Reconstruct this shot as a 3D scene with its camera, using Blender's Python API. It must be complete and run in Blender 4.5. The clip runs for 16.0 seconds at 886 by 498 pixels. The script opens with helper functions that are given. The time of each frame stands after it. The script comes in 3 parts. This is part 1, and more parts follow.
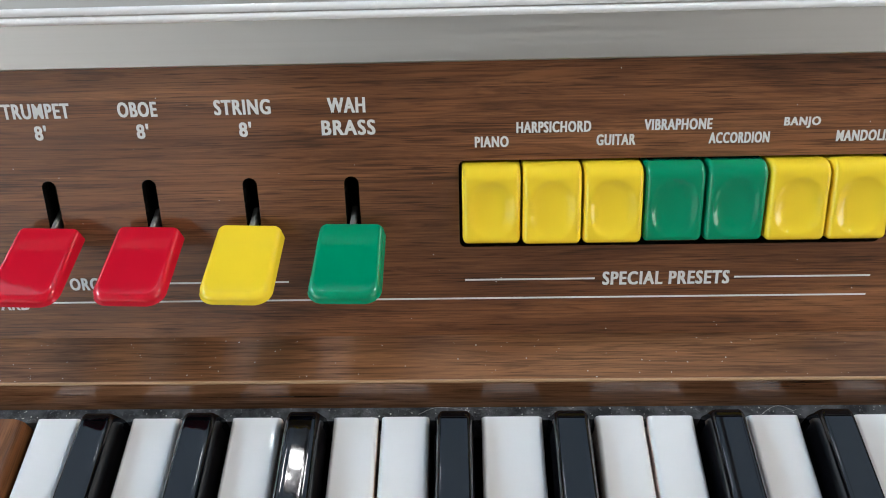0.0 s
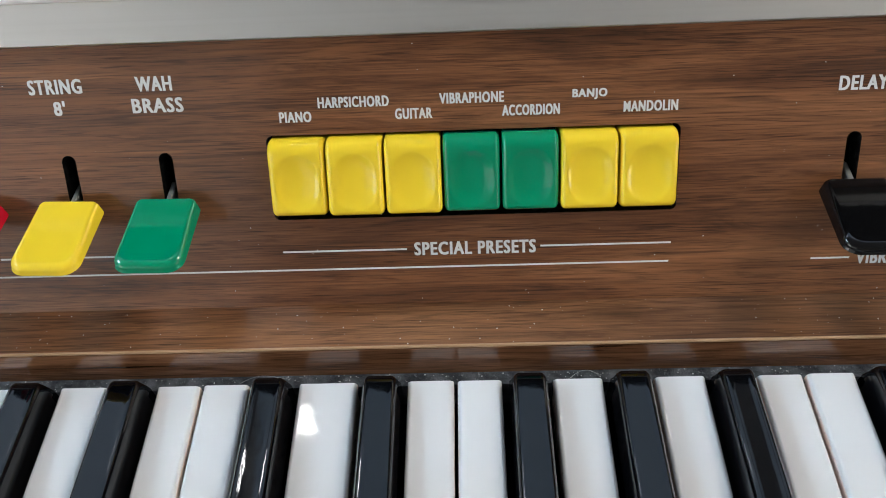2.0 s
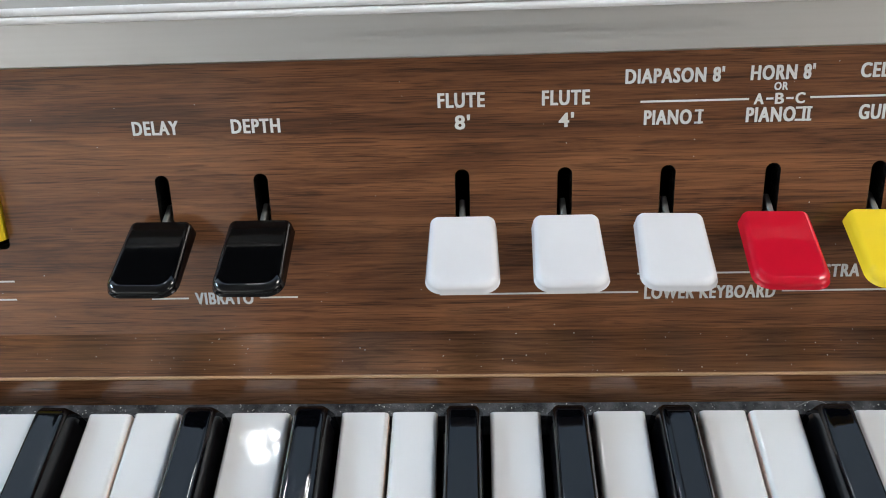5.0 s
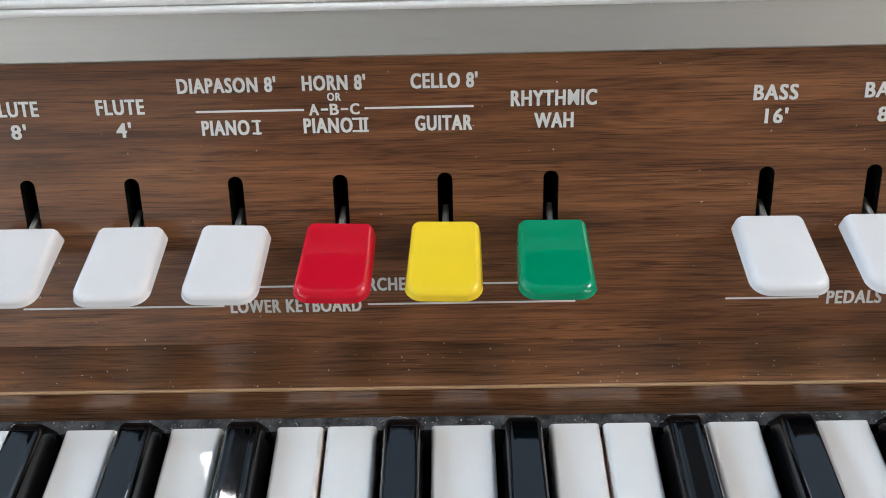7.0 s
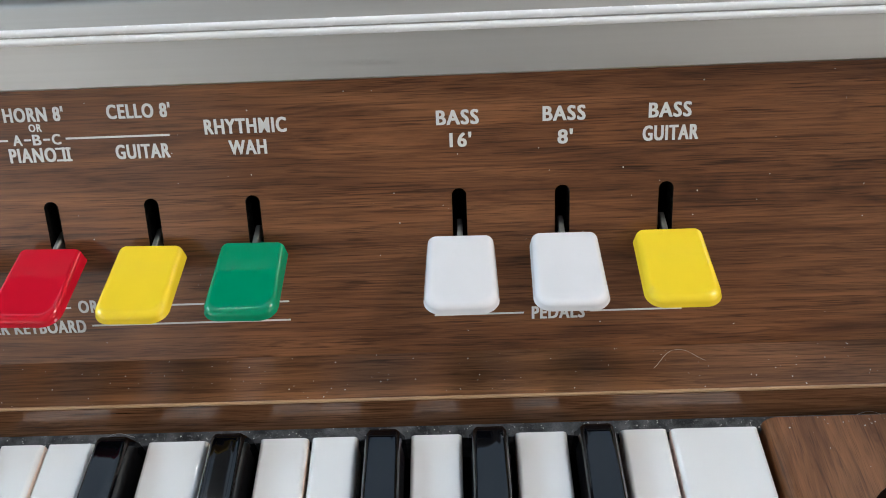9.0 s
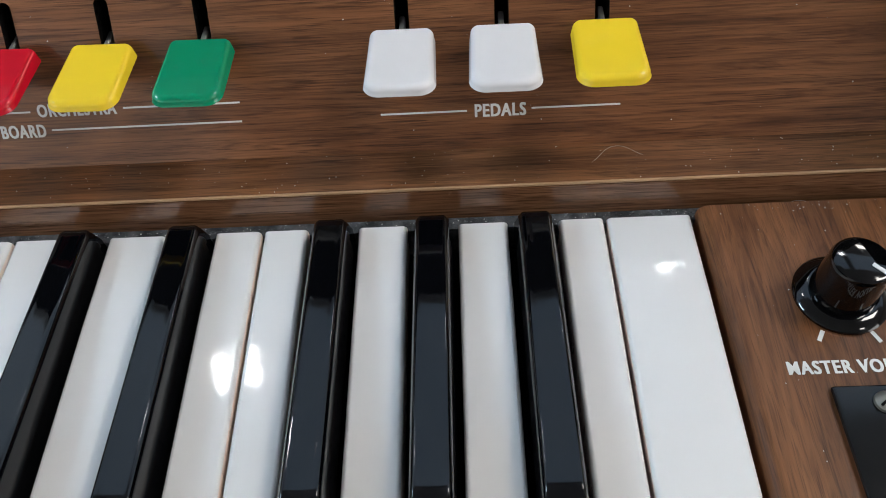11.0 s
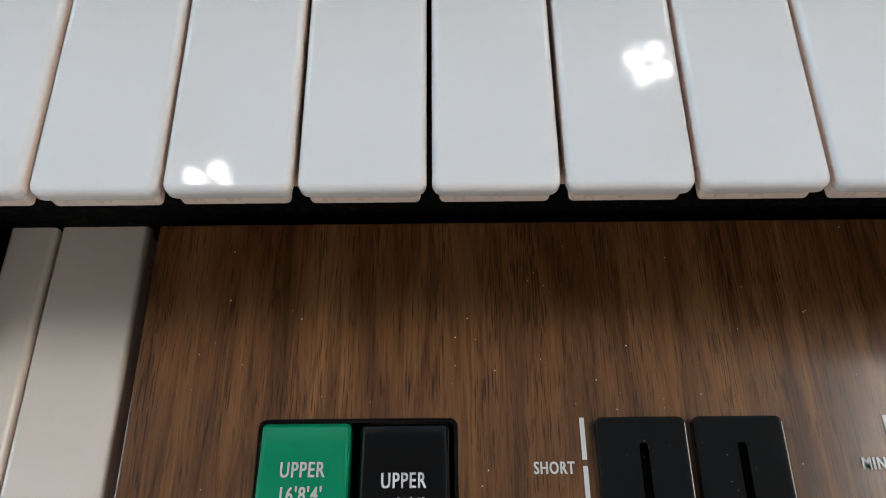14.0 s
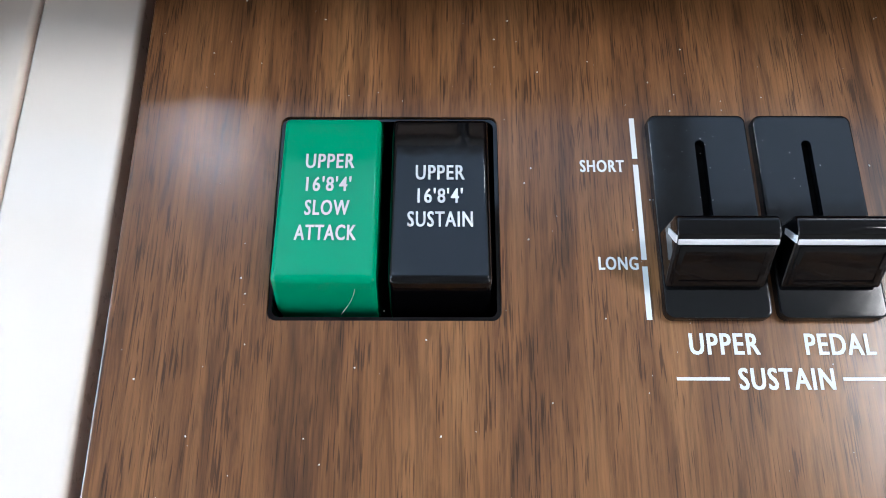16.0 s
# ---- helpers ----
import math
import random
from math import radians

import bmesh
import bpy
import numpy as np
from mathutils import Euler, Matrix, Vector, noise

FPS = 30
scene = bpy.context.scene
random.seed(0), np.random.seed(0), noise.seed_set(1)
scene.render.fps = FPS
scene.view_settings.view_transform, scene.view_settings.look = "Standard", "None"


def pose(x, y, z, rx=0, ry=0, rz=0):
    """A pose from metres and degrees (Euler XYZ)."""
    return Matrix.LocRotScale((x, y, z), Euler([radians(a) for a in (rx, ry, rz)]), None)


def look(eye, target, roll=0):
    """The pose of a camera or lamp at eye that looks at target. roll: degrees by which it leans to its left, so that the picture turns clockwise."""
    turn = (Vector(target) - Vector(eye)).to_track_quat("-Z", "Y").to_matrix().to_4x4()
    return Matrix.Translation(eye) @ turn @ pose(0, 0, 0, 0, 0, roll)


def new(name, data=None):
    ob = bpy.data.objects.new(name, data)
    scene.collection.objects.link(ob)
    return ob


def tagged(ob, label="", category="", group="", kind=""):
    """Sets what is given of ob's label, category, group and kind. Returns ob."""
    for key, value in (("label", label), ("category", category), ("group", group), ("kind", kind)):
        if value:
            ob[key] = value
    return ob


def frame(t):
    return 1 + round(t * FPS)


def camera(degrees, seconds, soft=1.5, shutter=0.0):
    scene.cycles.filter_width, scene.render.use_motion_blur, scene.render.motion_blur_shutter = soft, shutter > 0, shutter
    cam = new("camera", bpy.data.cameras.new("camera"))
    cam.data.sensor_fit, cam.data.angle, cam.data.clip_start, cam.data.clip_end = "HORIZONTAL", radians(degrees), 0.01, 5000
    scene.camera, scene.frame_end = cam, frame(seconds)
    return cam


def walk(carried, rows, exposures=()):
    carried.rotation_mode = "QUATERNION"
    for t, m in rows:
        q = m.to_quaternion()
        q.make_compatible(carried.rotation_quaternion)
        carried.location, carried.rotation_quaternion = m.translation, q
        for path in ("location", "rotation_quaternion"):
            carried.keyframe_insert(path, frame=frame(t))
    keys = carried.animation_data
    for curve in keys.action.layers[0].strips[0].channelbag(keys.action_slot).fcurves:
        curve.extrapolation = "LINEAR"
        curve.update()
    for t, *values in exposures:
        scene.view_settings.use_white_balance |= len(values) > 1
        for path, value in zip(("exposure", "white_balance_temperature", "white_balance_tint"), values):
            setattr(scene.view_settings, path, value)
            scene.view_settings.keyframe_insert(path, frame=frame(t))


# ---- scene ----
cam = camera(59.98, 16.0, soft=1.0)
EXPOSURES = [(0, 0.04, 6300, 10), (8.7, 0.0, 6300, 10), (10.8, -0.08, 6300, 10), (11.0, -0.12, 6300, 10), (11.5, -0.72, 6300, 11), (12.0, -0.68, 6350, 11), (12.5, -0.58, 6400, 11), (13.5, -0.52, 6400, 11), (14.5, -0.46, 6500, 11), (15.0, -0.24, 6500, 10), (15.5, 0.14, 6300, 10), (16.0, 0.42, 5750, 11)]
PATH = [
    (0, (0.11838, 0.04070, 1.00810), (0.0512, 1.3122, -0.5343), -3.09),
    (0.5, (0.13280, 0.03657, 1.01214), (0.0693, 1.3306, -0.5115), -3.02),
    (1, (0.13693, 0.04114, 1.00612), (0.0723, 1.3335, -0.5189), -3.25),
    (1.5, (0.14687, 0.04042, 1.00495), (0.0765, 1.3294, -0.5226), -3.75),
    (2, (0.16998, 0.02890, 1.00568), (0.0936, 1.3150, -0.5241), -4.11),
    (2.5, (0.19937, 0.02048, 1.00643), (0.1000, 1.3209, -0.5098), -4.62),
    (3, (0.22577, 0.02514, 1.00775), (0.1090, 1.3190, -0.5129), -5.02),
    (3.5, (0.26213, 0.03027, 1.00505), (0.1568, 1.3271, -0.5138), -4.53),
    (4, (0.30123, 0.03182, 1.00595), (0.1968, 1.3208, -0.5197), -4.65),
    (4.5, (0.32931, 0.03104, 1.00349), (0.2107, 1.3294, -0.5132), -5.00),
    (4.7, (0.33915, 0.03180, 1.00349), (0.2260, 1.3430, -0.5024), -4.71),
    (6.8, (0.44694, 0.03744, 0.99869), (0.4128, 1.3883, -0.4757), -2.10),
    (7, (0.45756, 0.03672, 0.99634), (0.4208, 1.3915, -0.4745), -2.14),
    (7.5, (0.48131, 0.03602, 0.99736), (0.4455, 1.3902, -0.4740), -2.27),
    (8, (0.50169, 0.03511, 0.99984), (0.4701, 1.3895, -0.4714), -2.42),
    (8.5, (0.52374, 0.03338, 0.99870), (0.4737, 1.4102, -0.4511), -3.17),
    (8.7, (0.52875, 0.03520, 1.00244), (0.4809, 1.4062, -0.4529), -3.20),
    (10.8, (0.55336, 0.01341, 0.99094), (0.4870, 1.2646, -0.5680), -4.57),
    (11, (0.55091, 0.00228, 0.98342), (0.4765, 1.2279, -0.5953), -5.03),
    (11.2, (0.54413, -0.01092, 0.97514), (0.4835, 1.1851, -0.6267), -4.56),
    (11.5, (0.53780, -0.02219, 0.97183), (0.4864, 1.1156, -0.6721), -4.15),
    (12, (0.53589, -0.04512, 0.96037), (0.5187, 1.0308, -0.7255), -2.55),
    (12.5, (0.53639, -0.05868, 0.94804), (0.5167, 0.9796, -0.7613), -2.69),
    (13, (0.52950, -0.06372, 0.94251), (0.5287, 0.8680, -0.8272), -1.58),
    (13.5, (0.52707, -0.06750, 0.93752), (0.5129, 0.8336, -0.8480), -1.80),
    (14, (0.51956, -0.06742, 0.93337), (0.5157, 0.7968, -0.8703), -0.80),
    (14.5, (0.51619, -0.07526, 0.92833), (0.5119, 0.7109, -0.9106), -0.37),
    (15, (0.51437, -0.09107, 0.91610), (0.5018, 0.7068, -0.9179), -0.68),
    (15.5, (0.51418, -0.09927, 0.90817), (0.5151, 0.6100, -0.9618), 0.19),
    (16, (0.51092, -0.10452, 0.90336), (0.5169, 0.5679, -0.9802), 0.59),
]
walk(cam, [(t, look(eye, target, roll)) for t, eye, target, roll in PATH], EXPOSURES)
# Unseen ceiling lights: third is added fill, last two added for key rims.
LIGHTS = [(-6.6, 0.7, 2.0, 2.2), (4.45, 0.75, 2.1, 1.4), (4.6, -3.2, 0.9, 0.7), (-3.6, 4.72, 1.4, 0.5), (4.4, 4.72, 1.4, 0.5)]
SPOTS = [(-1.12, 2.40), (2.05, 3.38)]


# ---------------------------------------------------------------- light
SLOPE = math.degrees(math.atan2(0.859, 0.512))
PANEL = Matrix.Translation((0, 0.163, 0.839)) @ pose(0, 0, 0, SLOPE, 0, 0)

world = bpy.data.worlds.new("room_air")
scene.world = world
world.use_nodes = True
world.node_tree.nodes["Background"].inputs[0].default_value = (0.75, 0.82, 0.95, 1)
world.node_tree.nodes["Background"].inputs[1].default_value = 0.05

# ---------------------------------------------------------------- helpers


def weigh_normals(me, smooth):
    """Corner normals weighed by face area, so that flat faces stay flat beside rounded edges."""
    if len(me.loops) > 30000:
        return
    limit = math.cos(radians(smooth))
    around = [[] for _ in me.vertices]
    for p in me.polygons:
        for v in p.vertices:
            around[v].append((p.normal.copy(), p.area))
    out = []
    for p in me.polygons:
        n = p.normal
        for v in p.vertices:
            total, near = Vector((0, 0, 0)), 0.0
            for m, a in around[v]:
                if m.dot(n) >= limit:
                    total += m * a
                    near += a
            if p.area > 0.7 * near:
                total = n
            out.append(tuple(total.normalized() if total.length > 0 else n))
    me.normals_split_custom_set(out)


def mesh_of(bm, name, material=None, smooth=35):
    me = bpy.data.meshes.new(name)
    bmesh.ops.recalc_face_normals(bm, faces=bm.faces)
    bm.to_mesh(me)
    bm.free()
    if smooth:
        me.polygons.foreach_set("use_smooth", [True] * len(me.polygons))
        me.set_sharp_from_angle(angle=radians(smooth))
        weigh_normals(me, smooth)
    if material:
        me.materials.append(material)
    return me


def part(name, bm, material, parent=None, label="", at=None, smooth=35):
    """One mesh object, under a thing or a part."""
    me = bm if isinstance(bm, bpy.types.Mesh) else mesh_of(bm, name, material, smooth)
    if not me.materials and material:
        me.materials.append(material)
    ob = new(name, me)
    if parent:
        ob.parent = parent
    if at is not None:
        ob.matrix_basis = at
    if label:
        ob["label"] = label
    return ob


def thing(name, label, category, at=None, group="", kind=""):
    ob = new(name)
    ob.empty_display_size = 0.01
    if at is not None:
        ob.matrix_basis = at
    return tagged(ob, label, category, group, kind)


def box(x0, x1, y0, y1, z0, z1, bevel=0.0, segments=2, bm=None):
    made = bmesh.new()
    bmesh.ops.create_cube(made, size=1)
    for v in made.verts:
        v.co = Vector((x0 if v.co.x < 0 else x1, y0 if v.co.y < 0 else y1, z0 if v.co.z < 0 else z1))
    if bevel:
        bmesh.ops.bevel(made, geom=made.edges[:], offset=bevel, segments=segments, affect="EDGES", profile=0.5)
    return join(bm, made)


def join(bm, other):
    if bm is None:
        return other
    me = bpy.data.meshes.new("tmp")
    other.to_mesh(me)
    other.free()
    bm.from_mesh(me)
    bpy.data.meshes.remove(me)
    return bm


def prism(outline, depth, axis="x", start=0.0):
    """A closed outline pushed along an axis. axis x: outline in (y, z); axis z: outline in (x, y)."""
    bm = bmesh.new()
    def put(p, d):
        return (d, p[0], p[1]) if axis == "x" else (p[0], p[1], d)
    a = [bm.verts.new(put(p, start)) for p in outline]
    b = [bm.verts.new(put(p, start + depth)) for p in outline]
    bm.faces.new(a)
    bm.faces.new(b[::-1])
    for i in range(len(a)):
        j = (i + 1) % len(a)
        bm.faces.new((a[i], b[i], b[j], a[j]))
    bmesh.ops.recalc_face_normals(bm, faces=bm.faces)
    return bm


def round_rect(x0, x1, y0, y1, r, n=5):
    pts = []
    for cx, cy, a0 in ((x1 - r, y1 - r, 0), (x0 + r, y1 - r, 90), (x0 + r, y0 + r, 180), (x1 - r, y0 + r, 270)):
        for i in range(n + 1):
            a = radians(a0 + 90 * i / n)
            pts.append((cx + r * math.cos(a), cy + r * math.sin(a)))
    return pts


def slab(outline, z0, z1, bevel):
    bm = prism(outline, z1 - z0, "z", z0)
    top = [e for e in bm.edges if all(v.co.z > z1 - 1e-6 for v in e.verts)]
    bmesh.ops.bevel(bm, geom=top, offset=bevel, segments=2, affect="EDGES", profile=0.5)
    return bm


def turned(profile, n=40):
    """A profile of (radius, z) turned round z."""
    bm = bmesh.new()
    rings = []
    for r, z in profile:
        rings.append([bm.verts.new((r * math.cos(2 * math.pi * i / n), r * math.sin(2 * math.pi * i / n), z)) for i in range(n)])
    for p, q in zip(rings, rings[1:]):
        for i in range(n):
            bm.faces.new((p[i], p[(i + 1) % n], q[(i + 1) % n], q[i]))
    bm.faces.new(rings[0][::-1])
    bm.faces.new(rings[-1])
    return bm


def cut(bm, cutter):
    """bm with the closed cutter taken out of it."""
    a, b = bpy.data.meshes.new("a"), bpy.data.meshes.new("b")
    bm.to_mesh(a), cutter.to_mesh(b)
    bm.free(), cutter.free()
    oa, obb = new("a", a), new("b", b)
    mod = oa.modifiers.new("cut", "BOOLEAN")
    mod.operation, mod.solver, mod.object = "DIFFERENCE", "EXACT", obb
    me = bpy.data.meshes.new_from_object(oa.evaluated_get(bpy.context.evaluated_depsgraph_get()))
    bpy.data.objects.remove(oa), bpy.data.objects.remove(obb)
    out = bmesh.new()
    out.from_mesh(me)
    bpy.data.meshes.remove(me), bpy.data.meshes.remove(a), bpy.data.meshes.remove(b)
    return out


# ---------------------------------------------------------------- materials


def material(name):
    m = bpy.data.materials.new(name)
    m.use_nodes = True
    return m, m.node_tree.nodes, m.node_tree.links, m.node_tree.nodes["Principled BSDF"]


def noise_at(nodes, links, scale, detail=4, rough=0.55, stretch=(1, 1, 1), distortion=0.0, kind="Object"):
    tc = nodes.new("ShaderNodeTexCoord")
    mp = nodes.new("ShaderNodeMapping")
    mp.inputs["Scale"].default_value = stretch
    tx = nodes.new("ShaderNodeTexNoise")
    tx.inputs["Scale"].default_value = scale
    tx.inputs["Detail"].default_value = detail
    tx.inputs["Roughness"].default_value = rough
    tx.inputs["Distortion"].default_value = distortion
    links.new(tc.outputs[kind], mp.inputs[0])
    links.new(mp.outputs[0], tx.inputs["Vector"])
    return tx.outputs["Fac"]


def ramp(nodes, links, fac, stops):
    r = nodes.new("ShaderNodeValToRGB")
    while len(r.color_ramp.elements) < len(stops):
        r.color_ramp.elements.new(0.5)
    for e, (p, c) in zip(r.color_ramp.elements, stops):
        e.position, e.color = p, (*c, 1) if len(c) == 3 else c
    links.new(fac, r.inputs[0])
    return r.outputs[0]


def mix(nodes, links, a, b, fac, mode="MIX"):
    n = nodes.new("ShaderNodeMix")
    n.data_type, n.blend_type = "RGBA", mode
    for sock, v in ((n.inputs["Factor"], fac), (n.inputs[6], a), (n.inputs[7], b)):
        if hasattr(v, "links"):
            links.new(v, sock)
        else:
            sock.default_value = v if isinstance(v, (int, float)) else (*v, 1)
    return n.outputs[2]


def bump(nodes, links, bsdf, height, strength, distance):
    b = nodes.new("ShaderNodeBump")
    b.inputs["Strength"].default_value, b.inputs["Distance"].default_value = strength, distance
    links.new(height, b.inputs["Height"])
    links.new(b.outputs[0], bsdf.inputs["Normal"])


def wood(name, along, dark, mid, light, rough=0.3, coat=0.4, strong=0.42, length=80, pored=0.85, sheen=0.2, across=3000):
    """Walnut-grained laminate; the grain runs along that axis."""
    m, nodes, links, bsdf = material(name)
    def st(a, c):
        return tuple(a if i == along else c for i in range(3))
    figure = noise_at(nodes, links, 1.0, 5, 0.6, st(7, 75), 1.2)
    streak = noise_at(nodes, links, 1.0, 6, 0.75, st(0.35 * length, 1900), 0.4)
    fine = noise_at(nodes, links, 1.0, 1, 0.5, st(length, across), 0.15)
    cluster = noise_at(nodes, links, 1.0, 3, 0.6, st(14, 170), 1.0)
    add = nodes.new("ShaderNodeMath")
    add.operation, add.inputs[1].default_value = "MULTIPLY_ADD", 0.62
    links.new(cluster, add.inputs[0])
    links.new(fine, add.inputs[2])
    pore = add.outputs[0]
    base = ramp(nodes, links, figure, [(0.30, dark), (0.50, mid), (0.72, light)])
    lines = ramp(nodes, links, streak, [(0.34, (0.28, 0.26, 0.25)), (0.49, (1, 1, 1)), (0.70, (1.5, 1.45, 1.38))])
    pores = ramp(nodes, links, pore, [(0.63, (0.22, 0.18, 0.16)), (0.70, (1, 1, 1))])
    vein = noise_at(nodes, links, 1.0, 4, 0.6, st(18, 230), 3.5)
    base = mix(nodes, links, base, ramp(nodes, links, vein, [(0.34, (0.42, 0.40, 0.40)), (0.50, (1, 1, 1)), (0.72, (1.22, 1.2, 1.17))]), 0.62, "MULTIPLY")
    col = mix(nodes, links, mix(nodes, links, base, lines, strong, "MULTIPLY"), pores, pored, "MULTIPLY")
    links.new(col, bsdf.inputs["Base Color"])
    smear = noise_at(nodes, links, 45, 4)
    links.new(ramp(nodes, links, smear, [(0.3, (rough - 0.06,) * 3), (0.7, (rough + 0.08,) * 3)]), bsdf.inputs["Roughness"])
    bsdf.inputs["Specular IOR Level"].default_value = 0.2
    bsdf.inputs["Coat Weight"].default_value, bsdf.inputs["Coat Roughness"].default_value = coat, sheen
    bump(nodes, links, bsdf, pore, 0.12, 0.0002)
    return m


def plastic(name, colour, rough=0.14, mottle=0.06, wavy=0.03, shine=0.5):
    m, nodes, links, bsdf = material(name)
    bsdf.inputs["Specular IOR Level"].default_value = shine
    big = noise_at(nodes, links, 60, 3)
    col = mix(nodes, links, tuple(c * (1 - mottle) for c in colour), tuple(min(1, c * (1 + mottle)) for c in colour), big)
    links.new(col, bsdf.inputs["Base Color"])
    fine = noise_at(nodes, links, 420, 4)
    links.new(ramp(nodes, links, fine, [(0.35, (rough * 0.7,) * 3), (0.75, (rough * 1.5,) * 3)]), bsdf.inputs["Roughness"])
    wave = noise_at(nodes, links, 110, 2)
    bump(nodes, links, bsdf, wave, wavy, 0.0008)
    return m


WOOD_X = wood("walnut_laminate_across", 0, (0.073, 0.0262, 0.0096), (0.159, 0.0615, 0.0228), (0.247, 0.105, 0.0420), 0.5, 0.58, 0.68, 70, 0.64, 0.15)
WOOD_Y = wood("walnut_laminate_along", 1, (0.056, 0.020, 0.006), (0.148, 0.0605, 0.019), (0.243, 0.112, 0.039), 0.5, 0.8, 0.5, 110, 0.75, 0.2, 3000)
WOOD_BLOCK = wood("walnut_solid_satin", 1, (0.068, 0.024, 0.0075), (0.150, 0.057, 0.0195), (0.235, 0.098, 0.038), 0.45, 0.24, 0.35, 60, 0.42, 0.2, 3000)
WOOD_FACE = wood("walnut_veneer_glossy", 0, (0.070, 0.030, 0.014), (0.150, 0.070, 0.034), (0.23, 0.115, 0.058), 0.14, 1.0, 0.55, 62, 0.55, 0.07)
WOOD_LEDGE = wood("walnut_veneer_polished", 0, (0.076, 0.032, 0.013), (0.168, 0.074, 0.032), (0.263, 0.124, 0.055), 0.36, 0.30, 0.62, 62, 0.52, 0.2)
IVORY = plastic("white_key_plastic", (0.706, 0.698, 0.692), 0.055, 0.02, 0.006)
# Lower keys coloured creamier, standing in for the warm light in their shade.
WARM_IVORY = plastic("warm_shade_key_plastic", (0.76, 0.68, 0.595), 0.06, 0.02, 0.006)
IVORY_SIDE = plastic("cream_key_body", (0.78, 0.65, 0.57), 0.35, 0.06)
EBONY = plastic("black_key_plastic", (0.0014, 0.0016, 0.0024), 0.04, 0.15, shine=0.42)
RED = plastic("red_plastic", (0.56, 0.006, 0.022), 0.055, shine=0.42)
YELLOW = plastic("yellow_plastic", (0.86, 0.61, 0.028), 0.06, shine=0.42)
GREEN = plastic("green_plastic", (0.001, 0.235, 0.110), 0.05, shine=0.42)
WHITE = plastic("white_plastic", (0.70, 0.69, 0.70), 0.12)
BLACK = plastic("black_plastic", (0.0013, 0.0013, 0.0016), 0.05, 0.2, shine=0.45)
SATIN_BLACK = plastic("satin_black_plastic", (0.005, 0.0055, 0.006), 0.09, 0.3, shine=0.4)
INK = plastic("white_screen_print", (0.68, 0.672, 0.645), 0.5, 0.08)
FAINT = plastic("worn_screen_print", (0.55, 0.56, 0.56), 0.5, 0.1)
# Pale bead colour carries the bright reflection of the metal.
TRIM = plastic("bead_reflection_pale", (0.80, 0.80, 0.80), 0.22, 0.03)
# Black for painted parts, also used as shade inside tabs and slots.
DARK = plastic("black_paint_and_shade", (0.0016, 0.0016, 0.0016), 0.9)
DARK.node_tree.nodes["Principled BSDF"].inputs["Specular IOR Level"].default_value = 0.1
EDGE = plastic("cream_edge_band", (0.42, 0.26, 0.14), 0.4)


def metal(name, colour, rough, grain=0):
    m, nodes, links, bsdf = material(name)
    st = (4, 700, 700) if grain else (60, 60, 60)
    n = noise_at(nodes, links, 1.0, 4, 0.6, st)
    links.new(mix(nodes, links, tuple(c * 0.93 for c in colour), colour, n), bsdf.inputs["Base Color"])
    links.new(ramp(nodes, links, n, [(0.3, (rough * 0.85,) * 3), (0.7, (rough * 1.2,) * 3)]), bsdf.inputs["Roughness"])
    bsdf.inputs["Metallic"].default_value = 1.0
    return m


ALUMINIUM = metal("satin_aluminium", (0.55, 0.538, 0.51), 0.5, 1)
STEEL = metal("dull_steel", (0.30, 0.29, 0.26), 0.5)


def felt_material():
    m, nodes, links, bsdf = material("dusty_felt")
    n = noise_at(nodes, links, 900, 5, 0.7)
    d = noise_at(nodes, links, 160, 4, 0.6)
    dust = mix(nodes, links, (0.014, 0.0145, 0.017), (0.125, 0.125, 0.13), ramp(nodes, links, d, [(0.38, (0, 0, 0)), (0.72, (1, 1, 1))]))
    links.new(mix(nodes, links, dust, (0.25, 0.25, 0.26), ramp(nodes, links, n, [(0.58, (0, 0, 0)), (0.75, (1, 1, 1))])), bsdf.inputs["Base Color"])
    bsdf.inputs["Roughness"].default_value = 0.95
    bump(nodes, links, bsdf, n, 0.8, 0.001)
    return m


FELT = felt_material()


def plain(name, colour, rough=0.8, scale=6):
    m, nodes, links, bsdf = material(name)
    n = noise_at(nodes, links, scale, 5)
    links.new(mix(nodes, links, tuple(c * 0.88 for c in colour), colour, n), bsdf.inputs["Base Color"])
    bsdf.inputs["Roughness"].default_value = rough
    return m


PAINT = plain("wall_paint", (0.38, 0.36, 0.33))
PALE = plain("pale_wall_paint", (0.27, 0.262, 0.245))
CEILING = plain("ceiling_paint", (0.46, 0.47, 0.49))
CARPET = plain("grey_carpet", (0.22, 0.21, 0.20), 0.95, 80)


def glow(name, colour, strength):
    m, nodes, links, bsdf = material(name)
    bsdf.inputs["Emission Color"].default_value = (*colour, 1)
    bsdf.inputs["Emission Strength"].default_value = strength
    return m


DAY = glow("frosted_pane", (1.0, 0.95, 0.90), 5.1)
LAMP = glow("lamp_diffuser", (1.0, 0.94, 0.86), 27.0)
LAMP_COOL = glow("cool_lamp_diffuser", (0.60, 0.82, 1.0), 42.0)
DULL = glow("shaded_pane", (1.0, 0.96, 0.84), 0.38)
SKY = glow("skylight_pane", (0.42, 0.68, 1.0), 0.82)
SPOT = glow("spot_bulb", (1.0, 0.99, 0.97), 85)

